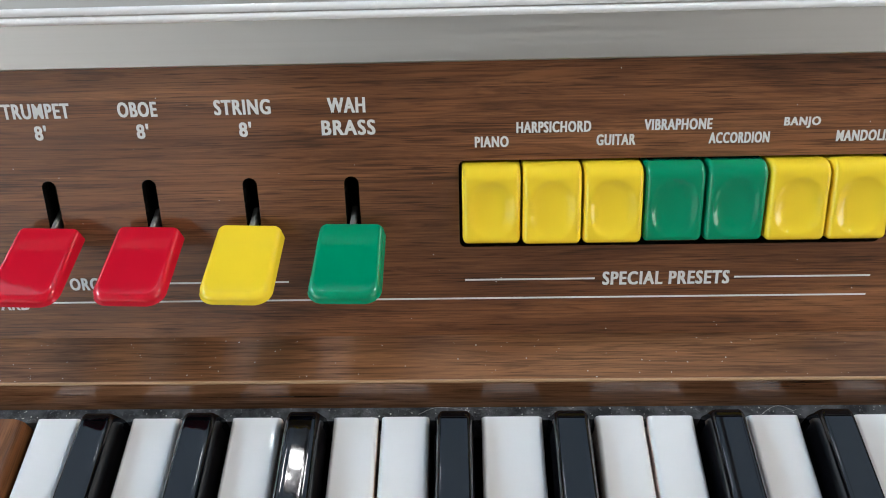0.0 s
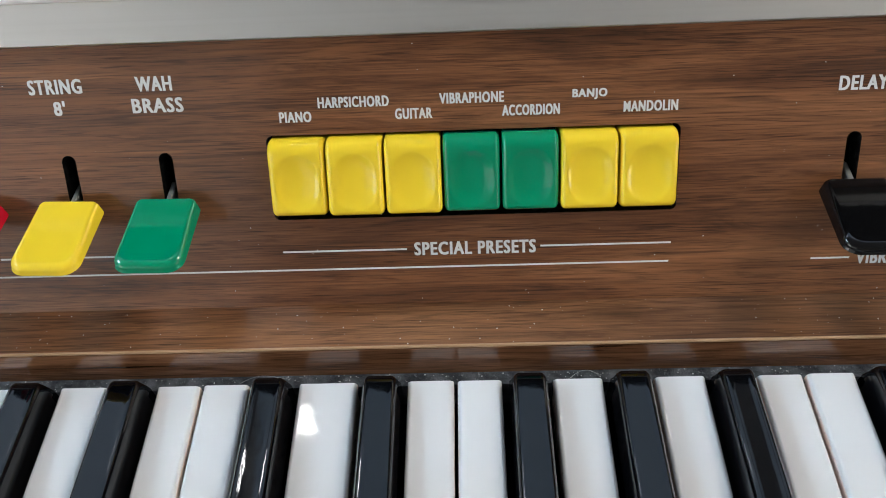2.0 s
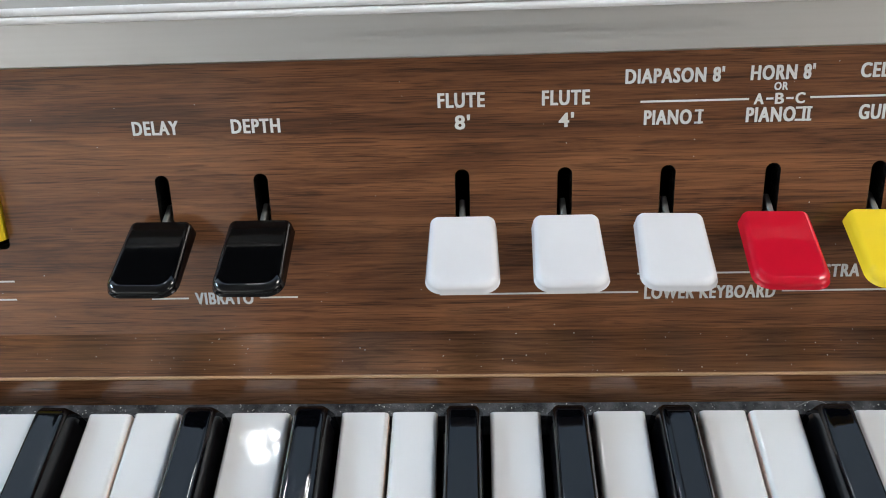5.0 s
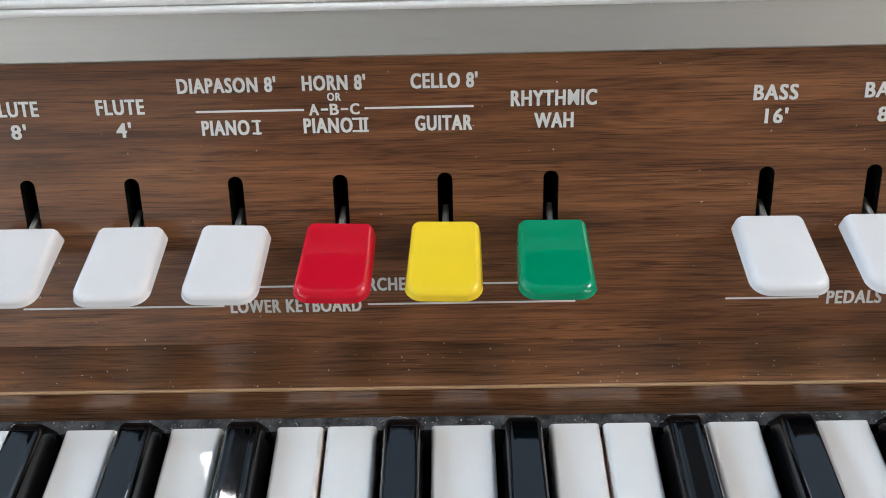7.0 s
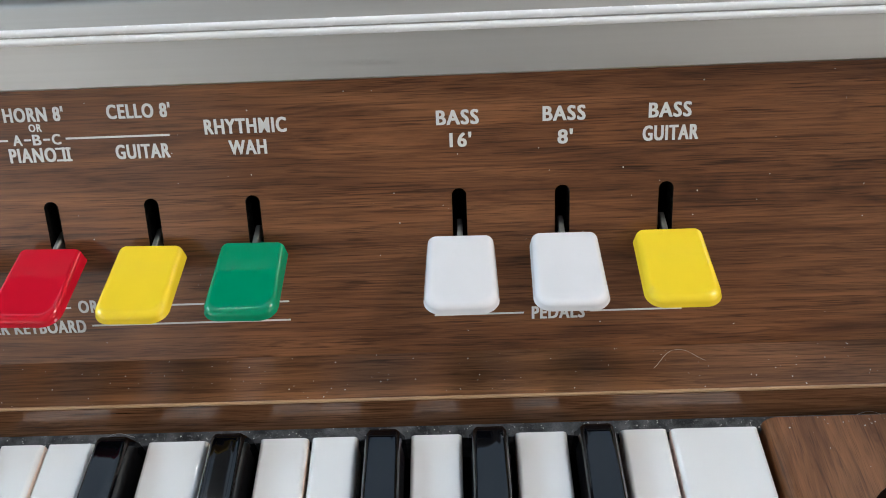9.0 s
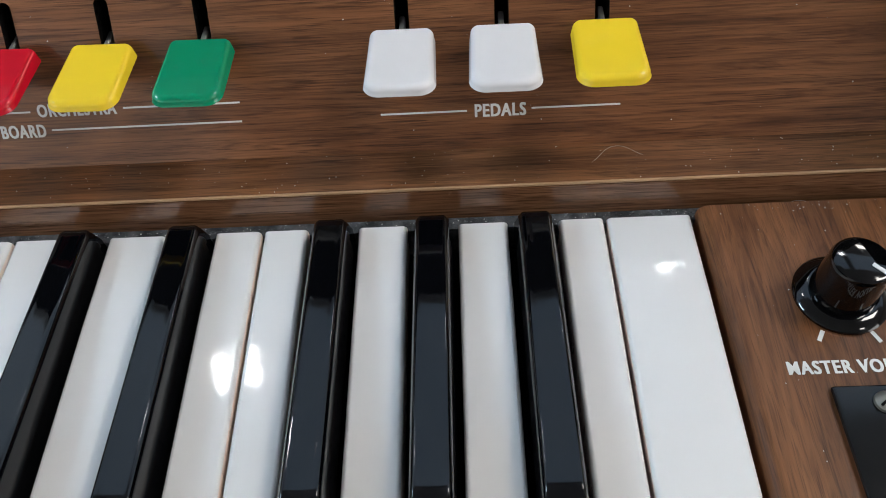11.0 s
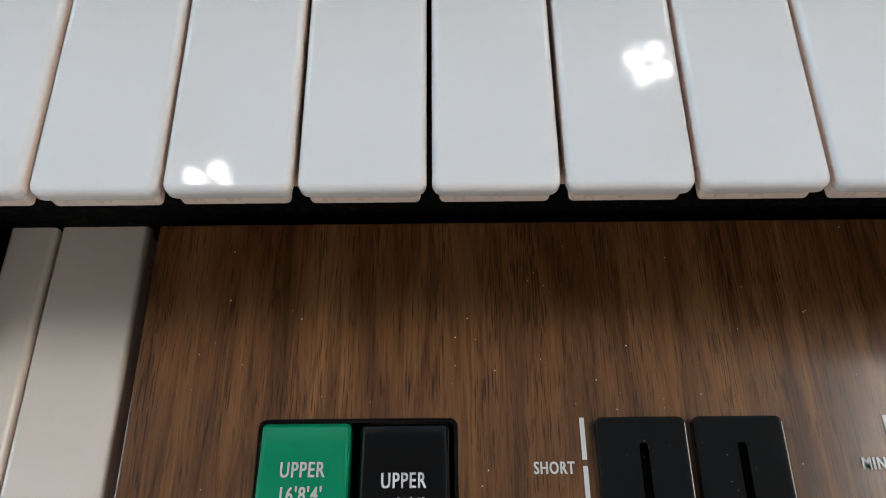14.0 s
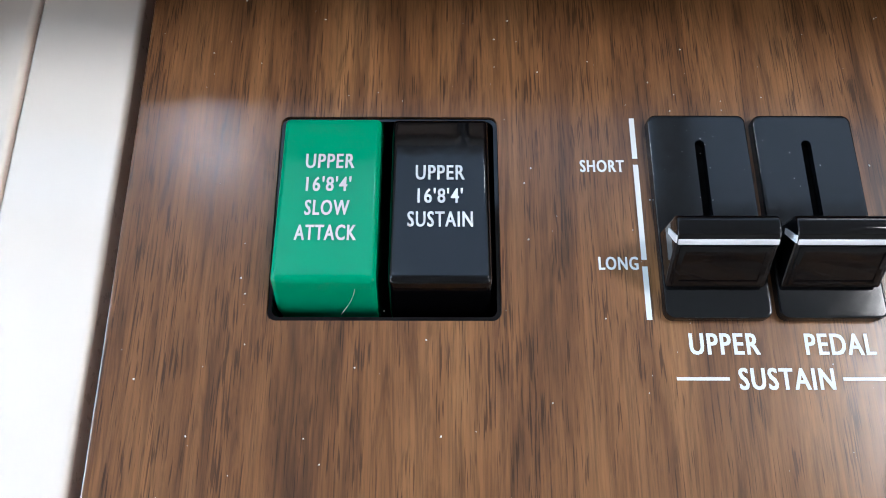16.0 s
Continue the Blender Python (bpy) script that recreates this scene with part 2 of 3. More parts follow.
# ---------------------------------------------------------------- the room
RX0, RX1, RY0, RY1, RZ = -8.6, 9.9, -8.0, 6.6, 5.5
for nm, b in (("floor", (RX0, RX1, RY0, RY1, -0.05, 0)), ("ceiling", (RX0, RX1, RY0, RY1, RZ, RZ + 0.05)),
              ("wall_north", (RX0, RX1, RY1, RY1 + 0.1, 0, RZ)), ("wall_south", (RX0, RX1, RY0 - 0.1, RY0, 0, RZ)),
              ("wall_west", (RX0 - 0.1, RX0, RY0, RY1, 0, RZ)), ("wall_east", (RX1, RX1 + 0.1, RY0, RY1, 0, RZ))):
    tagged(part(nm, box(*b), {"floor": CARPET, "ceiling": CEILING, "wall_south": PALE}.get(nm, PAINT)), "plain painted " + nm.split("_")[0] + " of the room", nm.split("_")[0], kind="structure")


def ceiling_light(x, y, w, d, turn=0, shine=None):
    t = thing("ceiling_light", "unseen square ceiling light with a bright white diffuser", "lamp", pose(x, y, RZ, 0, 0, turn), "ceiling lights")
    part("frame", box(-w / 2 - 0.02, w / 2 + 0.02, -d / 2 - 0.02, d / 2 + 0.02, -0.012, 0, 0.003), WHITE, t)
    part("diffuser", box(-w / 2, w / 2, -d / 2, d / 2, -0.022, -0.0125, 0.003), shine or LAMP, t)


for lx, ly, lw, ld in LIGHTS:
    ceiling_light(lx, ly, lw, ld, shine=LAMP_COOL if lx < 0 else LAMP)


def spot_cluster(x, y):
    t = thing("spot_lamp", "ceiling spot lamp with four small bright squares", "lamp", pose(x, y, RZ - 0.02, 0, 0, 20), "spot lamps")
    part("housing", box(-0.19, 0.19, -0.19, 0.19, -0.02, 0, 0.004), WHITE, t)
    for i in (-1, 1):
        for j in (-1, 1):
            part("bulb", box(i * 0.085 - 0.048, i * 0.085 + 0.048, j * 0.085 - 0.048, j * 0.085 + 0.048, -0.03, -0.0205, 0.006), SPOT, t)


for lx, ly in SPOTS:
    spot_cluster(lx, ly)


def skylight(x0, x1, y0, y1):
    t = thing("skylight", "frosted skylight in a white frame letting in cool daylight", "skylight", pose(0, 0, RZ), "skylights")
    fr = cut(box(x0 - 0.04, x1 + 0.04, y0 - 0.04, y1 + 0.04, -0.012, 0, 0.002, 1), box(x0, x1, y0, y1, -0.1, 0.1))
    part("frame", fr, WHITE, t, smooth=0)
    part("pane", box(x0, x1, y0, y1, -0.006, -0.002), SKY, t, "frosted glowing pane", smooth=0)


for i in range(5):
    for y0, y1 in ((1.95, 3.5), (5.35, 6.2)):
        skylight(-7.9 + 3.4 * i, -7.9 + 3.4 * i + 3.1, y0, y1)


def window(name, at, x0, x1, z0, z1, n, shine=None):
    """An unseen wide window in a wall, its frosted panes glowing onto the organ."""
    t = thing(name, "unseen wide window with glowing frosted panes in a white frame", "window", at, kind="structure")
    fr = box(x0 - 0.06, x1 + 0.06, 0.001, 0.05, z0 - 0.06, z1 + 0.06, 0.004)
    step = (x1 - x0) / n
    for i in range(n):
        fr = cut(fr, box(x0 + i * step + 0.02, x0 + (i + 1) * step - 0.02, -0.1, 0.2, z0, z1))
        part("pane", box(x0 + i * step + 0.021, x0 + (i + 1) * step - 0.021, 0.004, 0.010, z0 + 0.001, z1 - 0.001), shine or DAY, t, "frosted glowing pane", smooth=0)
    part("frame", fr, WHITE, t, smooth=0)
    part("sill", box(x0 - 0.1, x1 + 0.1, 0.001, 0.16, z0 - 0.09, z0 - 0.061, 0.004), WHITE, t)


# Added windows: first two fill the panel, next two edge the keys with light.
window("fill_window_1", pose(RX0, -5.3, 0, 0, 0, -90), -2.3, 2.3, 1.2, 4.8, 3)
window("fill_window_2", pose(RX1, -5.3, 0, 0, 0, 90), -2.3, 2.3, 1.2, 4.8, 3)
window("rim_window_1", pose(7.0, RY1, 0, 0, 0, 180), -1.6, 1.6, 1.0, 4.9, 2)
window("rim_window_2", pose(-6.0, RY1, 0, 0, 0, 180), -1.6, 1.6, 1.0, 4.9, 2)
window("window_5", pose(-4.9, RY0, 0), -2.7, 2.7, 1.0, 5.1, 3, DULL)

# ---------------------------------------------------------------- lettering
FONT_CACHE = {}


def lettering(words, cx, cy, w, h, parent, at=0.0002, material_=INK, bold=0.045):
    """A printed word of that width and height, centred at (cx, cy) on its parent's face."""
    key = (words, round(w, 5), round(h, 5))
    if key not in FONT_CACHE:
        cu = bpy.data.curves.new("word", "FONT")
        cu.body, cu.offset, cu.resolution_u, cu.space_character = words, 0.003, 3, 1.14
        ob = new("word", cu)
        me = bpy.data.meshes.new_from_object(ob.evaluated_get(bpy.context.evaluated_depsgraph_get()))
        bpy.data.objects.remove(ob)
        xs, ys = [v.co.x for v in me.vertices], [v.co.y for v in me.vertices]
        for v in me.vertices:
            v.co = ((v.co.x - min(xs)) / (max(xs) - min(xs)) * w - w / 2, (v.co.y - min(ys)) / (max(ys) - min(ys)) * h - h / 2, 0)
        # bold print: each letter laid four times with a slight shift
        verts, faces = [tuple(v.co) for v in me.vertices], [tuple(p.vertices) for p in me.polygons]
        d, e, n = bold * h, 0.45 * bold * h, len(verts)
        shifts = ((-d, -e, 0), (d, -e, 1), (-d, e, 2), (d, e, 3))
        both = [(x + a, y + b, 0.000012 * k) for a, b, k in shifts for x, y, _ in verts]
        me = bpy.data.meshes.new("word")
        me.from_pydata(both, [], [tuple(i + n * k for i in f) for k in range(4) for f in faces])
        me.materials.append(material_)
        FONT_CACHE[key] = me
    ob = new("lettering", FONT_CACHE[key])
    ob.parent = parent
    ob.matrix_basis = pose(cx, cy, at)
    ob["label"] = "white printed word " + words.replace("'", "")
    return ob


def rule(x0, x1, y0, y1, parent, at=0.0002):
    bm = bmesh.new()
    bm.faces.new([bm.verts.new(p) for p in ((x0, y0, at), (x1, y0, at), (x1, y1, at), (x0, y1, at))])
    return part("printed_line", bm, INK, parent, "thin white printed line")


# ---------------------------------------------------------------- the control panel
TABS = [(0.009, "red"), (0.0355, "red"), (0.062, "yellow"), (0.0885, "green"), (0.270, "black"), (0.2965, "black"),
        (0.3495, "white"), (0.376, "white"), (0.4023, "white"), (0.4287, "red"), (0.4550, "yellow"), (0.4815, "green"),
        (0.5350, "white"), (0.5615, "white"), (0.5880, "yellow")]
X0, X1 = -0.12, 0.72
PRE0, PRE1 = 0.1160, 0.2250

panel = thing("control_panel", "sloping walnut-grain control panel with white printed stop names", "control panel", PANEL, kind="structure")
cutter = None
for tx, _ in TABS:
    cutter = join(cutter, prism(round_rect(tx - 0.0021, tx + 0.0017, 0.012, 0.0342, 0.00185, 6), 0.03, "z", -0.02))
cutter = join(cutter, prism(round_rect(PRE0, PRE1, 0.0145, 0.0378, 0.0016, 4), 0.03, "z", -0.02))
board = cut(box(X0, 0.6935, -0.0112, 0.064, -0.006, 0), cutter)
# Cut faces and backing are black, putting the slots' shade into the colour.
for f in board.faces:
    f.normal_update()
    c = f.calc_center_median()
    if abs(f.normal.z) < 0.5 and -0.011 < c.y < 0.0635 and X0 + 0.001 < c.x < 0.693:
        f.material_index = 1
part("board", board, WOOD_X, panel, "walnut-grain laminate board with slots", smooth=0).data.materials.append(DARK)
part("backing", box(X0, 0.6935, -0.0112, 0.064, -0.028, -0.024), DARK, panel, "black plate for the shaded inside behind the slots", smooth=0)

WORDS = [("TRUMPET", 9.4, 52.4, 17.2, 3.7), ("8'", 9.6, 46.9, 2.9, 3.7), ("OBOE", 35.4, 52.4, 9.8, 3.7), ("8'", 36.0, 46.9, 2.9, 3.7),
         ("STRING", 62.1, 52.5, 14.0, 3.7), ("8'", 62.3, 46.9, 2.9, 3.7), ("WAH", 88.3, 52.5, 9.2, 3.7), ("BRASS", 88.5, 46.9, 13.3, 3.7),
         ("PIANO", 124.5, 42.6, 8.3, 2.7), ("HARPSICHORD", 140.0, 46.1, 18.4, 2.7), ("GUITAR", 155.6, 42.6, 9.5, 2.7),
         ("VIBRAPHONE", 170.8, 46.2, 16.5, 2.7), ("ACCORDION", 186.1, 42.6, 14.7, 2.7), ("BANJO", 201.2, 46.1, 8.7, 2.7), ("MANDOLIN", 216.9, 42.6, 13.7, 2.7),
         ("SPECIAL PRESETS", 170.7, 5.2, 33.2, 3.7), ("ORCHESTRA", 20.5, 5.2, 22.2, 3.5), ("UPPER KEYBOARD", -20.5, -0.5, 34.6, 3.5),
         ("DELAY", 270.2, 46.7, 11.9, 3.5), ("DEPTH", 296.5, 46.7, 12.5, 3.5), ("VIBRATO", 282.8, -0.6, 16.0, 3.5),
         ("FLUTE", 349.5, 51.9, 11.6, 3.6), ("8'", 349.7, 46.4, 3.6, 3.6), ("FLUTE", 375.7, 51.9, 11.6, 3.6), ("4'", 375.9, 46.4, 3.5, 3.6),
         ("DIAPASON 8'", 402.3, 56.7, 23.8, 3.6), ("PIANO I", 402.3, 46.4, 13.8, 3.6), ("HORN 8'", 428.4, 56.8, 15.1, 3.6), ("OR", 428.3, 53.4, 3.2, 1.9),
         ("A", 423.2, 50.4, 2.2, 2.6), ("B", 428.2, 50.4, 2.0, 2.6), ("C", 433.2, 50.4, 2.1, 2.6), ("PIANO II", 428.2, 46.5, 15.3, 3.6),
         ("CELLO 8'", 455.1, 56.8, 15.9, 3.6), ("GUITAR", 454.8, 46.6, 13.7, 3.6), ("RHYTHMIC", 481.6, 52.1, 20.5, 3.7), ("WAH", 481.7, 46.7, 9.3, 3.6),
         ("LOWER KEYBOARD", 414.9, -0.5, 34.3, 3.6), ("ORCHESTRA", 442.2, 5.1, 22.2, 3.5),
         ("BASS", 535.0, 52.3, 10.4, 3.6), ("16'", 535.6, 46.7, 5.2, 3.6), ("BASS", 561.6, 52.4, 10.4, 3.6), ("8'", 561.9, 46.6, 3.5, 3.6),
         ("BASS", 587.9, 52.3, 10.3, 3.6), ("GUITAR", 588.2, 46.6, 13.6, 3.7), ("PEDALS", 560.4, -0.5, 13.9, 3.5)]
for word, wx, ws, ww, wh in WORDS:
    lettering(word, wx / 1000, ws / 1000, ww / 1000, wh / 1000, panel)
for a, b, s in ((117.3, 151.9, 5.2), (188.7, 224.2, 5.2), (-2.0, 223.8, -0.2), (36.9, 69.6, 5.2), (-30, 7.5, 5.2), (262.4, 272.8, -0.5), (292.7, 303.4, -0.5),
                (342.5, 396.0, -0.3), (433.9, 488.2, -0.4), (395.5, 429.0, 4.9), (455.4, 488.3, 4.9), (394.2, 420.8, 50.4), (435.6, 462.2, 50.5),
                (407.7, 409.9, 47.9), (407.7, 409.9, 44.9), (432.4, 436.4, 48.0), (432.4, 436.4, 45.0), (424.9, 426.7, 50.4), (429.8, 431.6, 50.4), (527.2, 551.2, -0.4), (569.0, 593.3, -0.4)):
    rule(a / 1000, b / 1000, (s - 0.25) / 1000, (s + 0.25) / 1000, panel)

# metal rail over the panel: a flat face, a double bead and a face that leans back
rail = [(0.0625, -0.004), (0.0627, 0.0020), (0.0632, 0.0026), (0.0732, 0.0030), (0.0772, 0.0024), (0.0820, 0.0021), (0.0828, 0.0018), (0.0833, 0.0010), (0.0852, -0.0022), (0.0852, -0.03), (0.0625, -0.03)]
metal_rail = tagged(part("metal_rail", prism(rail, X1 - X0, "x", X0), ALUMINIUM, at=PANEL, smooth=50), "satin aluminium rail with a double bead above the panel", "rail", kind="structure")

for cs in (0.0742, 0.0763):
    ring = [(cs + 0.00095 * math.cos(radians(a)), 0.0029 + 0.00095 * math.sin(radians(a))) for a in range(0, 360, 20)]
    part("bead", prism(ring, X1 - X0, "x", X0), TRIM, metal_rail, "bead coloured pale for its bright reflection", smooth=40)

# Added black panel that keeps ceiling reflections off the ledge and keys.
rear = [(0.0872, -0.004), (0.1500, -0.0010), (0.2500, 0.0100), (0.2500, 0.0040), (0.1500, -0.0070), (0.0872, -0.010)]
tagged(part("rear_blocker", prism(rear, X1 - X0, "x", X0), DARK, at=PANEL, smooth=0), "added black panel behind the rail, blocking ceiling reflections", "panel", kind="structure")

# polished ledge below the panel, its cream edge and its upright face
ledge = thing("wood_ledge", "polished walnut ledge in front of the control panel", "ledge", kind="structure")
part("top_board", box(X0, 0.72, 0.1432, 0.1640, 0.8180, 0.8292), WOOD_LEDGE, ledge, smooth=0)
part("edge_strip", box(X0, 0.72, 0.1427, 0.1434, 0.8284, 0.82940, 0.0002, 1), EDGE, ledge, "thin light edge of the ledge")
part("front_face", prism([(0.1378, 0.8100), (0.1427, 0.8283), (0.1436, 0.8283), (0.1436, 0.8100)], 0.72 - X0, "x", X0), WOOD_FACE, ledge, "dark glossy upright face of the ledge", smooth=0)
tagged(part("felt_strip", prism([(0.1366, 0.8085), (0.1366, 0.8192), (0.1403, 0.8195), (0.1377, 0.8103), (0.1375, 0.8085)], 0.6935 - X0, "x", X0), FELT, smooth=0), "dusty dark felt strip behind the keys", "felt strip")


def tab_ring(bm, inset, z):
    """One level of a stop tab: rounded front corners, tighter back corners; the back edge is hardly rounded."""
    w, front, back = 0.0084 - inset, -0.0233 + 1.25 * inset, -0.0002 - 0.3 * inset
    pts = []
    for cx, cy, r, a0, n in ((w, back, 0.0016, 0, 6), (-w, back, 0.0016, 90, 6), (-w, front, 0.0040, 180, 10), (w, front, 0.0040, 270, 10)):
        r = max(0.0003, r - 0.6 * inset)
        sx, sy = (-1 if cx > 0 else 1), (-1 if cy > -0.01 else 1)
        for k in range(n + 1):
            a = radians(a0 + 90 * k / n)
            x, y = cx + sx * r + r * math.cos(a), cy + sy * r + r * math.sin(a)
            # wider towards the front
            pts.append(bm.verts.new((x * (1 - 0.0030 * y / 0.001), y, z)))
    return pts


def tab_mesh(mat):
    """A stop tab: flat top, rounded edges, sides that spread a little, hollow underneath."""
    bm = bmesh.new()
    r = 0.0016
    levels = [(r * (1 - math.sin(radians(a))), -r * (1 - math.cos(radians(a)))) for a in range(0, 91, 9)]
    levels += [(-0.0002, -0.0028), (-0.0003, -0.0036), (0.0001, -0.0041), (0.0008, -0.0041), (0.0011, -0.0021)]
    rings = [tab_ring(bm, d, z) for d, z in levels]
    for p, q in zip(rings, rings[1:]):
        for k in range(len(p)):
            m = (k + 1) % len(p)
            bm.faces.new((p[k], p[m], q[m], q[k]))
    bm.faces.new(rings[0][::-1]), bm.faces.new(rings[-1])
    return mesh_of(shallow(bm), "tab", mat, 30)


def shallow(bm):
    """The skirt of a tab grows shallower towards its front."""
    for v in bm.verts:
        if v.co.z < -0.0016:
            v.co.z = -0.0016 + (v.co.z + 0.0016) * (1 - 0.6 * min(1.0, max(0.0, (-0.006 - v.co.y) / 0.014)))
    return bm


def stop_tab(x, colour, tilt, turn):
    mat = {"red": RED, "yellow": YELLOW, "green": GREEN, "white": WHITE, "black": BLACK}[colour]
    t = thing("stop_tab", "glossy %s plastic stop tab on a short steel stem" % colour, "stop tab",
              pose(x - 0.0002, 0.1716, 0.8606, tilt, 0, turn), "stop tabs")
    key = "tab_" + colour
    if key not in FONT_CACHE:
        FONT_CACHE[key] = tab_mesh(mat)
    part("tab", FONT_CACHE[key], mat, t)
    # Black plate stands in for the shade inside the hollow tab.
    part("underside", box(-0.0074, 0.0074, -0.0205, -0.0022, -0.0025, -0.0022), DARK, t, "black plate for the shade inside the hollow tab", smooth=0)
    part("stem", box(-0.0009, 0.0006, -0.0015, 0.0075, -0.0048, -0.0018, 0.0003, 1), STEEL, t, "dull steel stem")


for i, (tx, tc) in enumerate(TABS):
    stop_tab(tx, tc, (1.5, 1.5, 1.4, 1.7, 1.9, 1.8, 1.6, 1.5, 1.6, 1.8, 1.5, 1.7, 1.5, 1.6, 1.4)[i],
             (-2.0, -1.9, -2.0, -1.2, -0.7, -0.3, 0.0, 0.1, -1.8, -1.8, -1.5, -1.1, -0.7, -0.5, -0.3)[i])


def preset_button(x0, x1, colour, sink):
    mat = {"yellow": YELLOW, "green": GREEN}[colour]
    t = thing("preset_button", "glossy %s preset button with a dished face" % colour, "push button", PANEL @ pose((x0 + x1) / 2, 0, 0), "preset buttons")
    w = (x1 - x0) / 2
    bm = bmesh.new()
    # side outline in (s, height): upper slope, dished face, lower edge
    prof = [(0.0372, -0.006)] + [(0.0337 + 0.0035 * math.cos(radians(a)), 0.0010 + 0.0040 * math.sin(radians(a))) for a in range(0, 91, 9)]
    prof += [(0.0333 - 0.0155 * i / 30, 0.0050 + 0.0007 * i / 30) for i in range(31)]
    prof += [(0.0173, 0.0054), (0.0169, 0.0048), (0.0168, -0.006)]
    cols = [-1, -0.985, -0.95, -0.90, -0.85] + [-0.80 + 1.60 * i / 26 for i in range(27)] + [0.85, 0.90, 0.95, 0.985, 1]
    grid = []
    for c in cols:
        row = []
        for s, h in prof:
            edge = max(0.0, (abs(c) - 0.82) / 0.18)
            drop = 0.0015 * (1 - math.sqrt(max(0.0, 1 - edge * edge)))
            r = ((abs(c) * w / 0.0058) ** 2.4 + (abs(s - 0.0258) / 0.0074) ** 2.4) ** (1 / 2.4)
            dish = 0.0010 * (1 - r ** 3.6) if r < 1 else 0
            squeeze = 1 - 0.11 * (1 - math.sqrt(max(0.0, 1 - edge * edge)))
            row.append(bm.verts.new((c * w, 0.0270 + (s - 0.0270) * (squeeze if h > 0 else 1), h - (drop if h > 0.0005 else 0) - dish - (sink if h > 0 else 0) * (0.0372 - s) / 0.02)))
        grid.append(row)
    for p, q in zip(grid, grid[1:]):
        for i in range(len(prof) - 1):
            bm.faces.new((p[i], q[i], q[i + 1], p[i + 1]))
    bm.faces.new(grid[0]), bm.faces.new(grid[-1][::-1])
    part("cap", bm, mat, t, smooth=75)


for i, (tc, sink) in enumerate((("yellow", 0.0006), ("yellow", -0.0002), ("yellow", -0.0001), ("green", 0.0009), ("green", 0.0009), ("yellow", 0.0003), ("yellow", 0.0005))):
    bx = 0.1168 + 0.01535 * i
    preset_button(bx, bx + 0.01490, tc, sink)

# ---------------------------------------------------------------- keyboards
PITCH = 0.0235
OFFS = {"C#": -0.0033, "D#": 0.0033, "F#": -0.0039, "G#": 0.0, "A#": 0.0040}
NOTES = ["C", "D", "E", "F", "G", "A", "B"]
BLACK_AFTER = {"C": "C#", "D": "D#", "F": "F#", "G": "G#", "A": "A#"}
LEAN = 1.6
HALF, GAP, SHOULDER, BACK = 0.0070, 0.0005, 0.0466, 0.1364


def white_key_meshes(note, last=False, back=BACK, top_material=IVORY):
    """The cap with its notches, and the body under it; the front left corner is the origin."""
    i = NOTES.index(note)
    left = BLACK_AFTER.get(NOTES[i - 1]) if note not in "CF" else None
    right = None if last else BLACK_AFTER.get(note)
    x0, x1 = GAP, PITCH - GAP
    tx0 = OFFS[left] + HALF if left else x0
    tx1 = PITCH + OFFS[right] - HALF if right else x1
    pts = [(x0, -0.0008), (x1, -0.0008)]
    pts += [(x1, SHOULDER), (tx1, SHOULDER)] if right else []
    pts += [(tx1, back), (tx0, back)]
    pts += [(tx0, SHOULDER), (x0, SHOULDER)] if left else []
    cap = prism(pts, 0.0036, "z", -0.0036)
    front = [e for e in cap.edges if abs(e.verts[0].co.z - e.verts[1].co.z) > 0.002 and all(v.co.y < 0.001 for v in e.verts)]
    bmesh.ops.bevel(cap, geom=front, offset=0.0021, segments=4, affect="EDGES", profile=0.5)
    outer = [e for e in cap.edges if abs(e.verts[0].co.z - e.verts[1].co.z) > 0.002 and any(abs(v.co.y - SHOULDER) < 1e-4 and (v.co.x < x0 + 1e-4 or v.co.x > x1 - 1e-4) for v in e.verts)]
    if outer:
        bmesh.ops.bevel(cap, geom=outer, offset=0.0020, segments=4, affect="EDGES", profile=0.5)
    top = [e for e in cap.edges if all(v.co.z > -1e-5 for v in e.verts) and any(v.co.y < back - 1e-4 for v in e.verts)]
    bmesh.ops.bevel(cap, geom=top, offset=0.0013, segments=5, affect="EDGES", profile=0.5)
    bmesh.ops.bisect_plane(cap, geom=cap.verts[:] + cap.edges[:] + cap.faces[:], plane_co=(0, back - 0.026, 0), plane_no=(0, 1, 0))
    broad = max((f for f in cap.faces if f.calc_center_median().z > -0.0005), key=lambda f: f.calc_area())
    for v in broad.verts:
        v.co.z = 0.0
    for v in cap.verts:
        if v.co.y > back - 0.0259 and v.co.z > -0.002:
            v.co.z -= 0.026 * (v.co.y - back + 0.026)
    low = [e for e in cap.edges if all(v.co.z < -0.00355 for v in e.verts) and all(v.co.y < 0.0022 for v in e.verts)]
    bmesh.ops.bevel(cap, geom=low, offset=0.0009, segments=2, affect="EDGES", profile=0.5)
    body = box(x0 + 0.0012, x1 - 0.0012, 0.0006, 0.0100, -0.0084, -0.0030, 0.0010, 3)
    body = box(x0 + 0.0002, x1 - 0.0002, 0.0060, SHOULDER - 0.0005, -0.0112, -0.0031, bm=body)
    body = box(tx0 + 0.0002, tx1 - 0.0002, SHOULDER - 0.003, back - 0.001, -0.0115, -0.0031, bm=body)
    for f in cap.faces:
        f.normal_update()
        if abs(f.normal.x) > 0.95:
            f.material_index = 1
    cap_mesh = mesh_of(cap, "cap", top_material, 40)
    cap_mesh.materials.append(IVORY_SIDE)
    return cap_mesh, mesh_of(body, "key_body", IVORY_SIDE, 40)


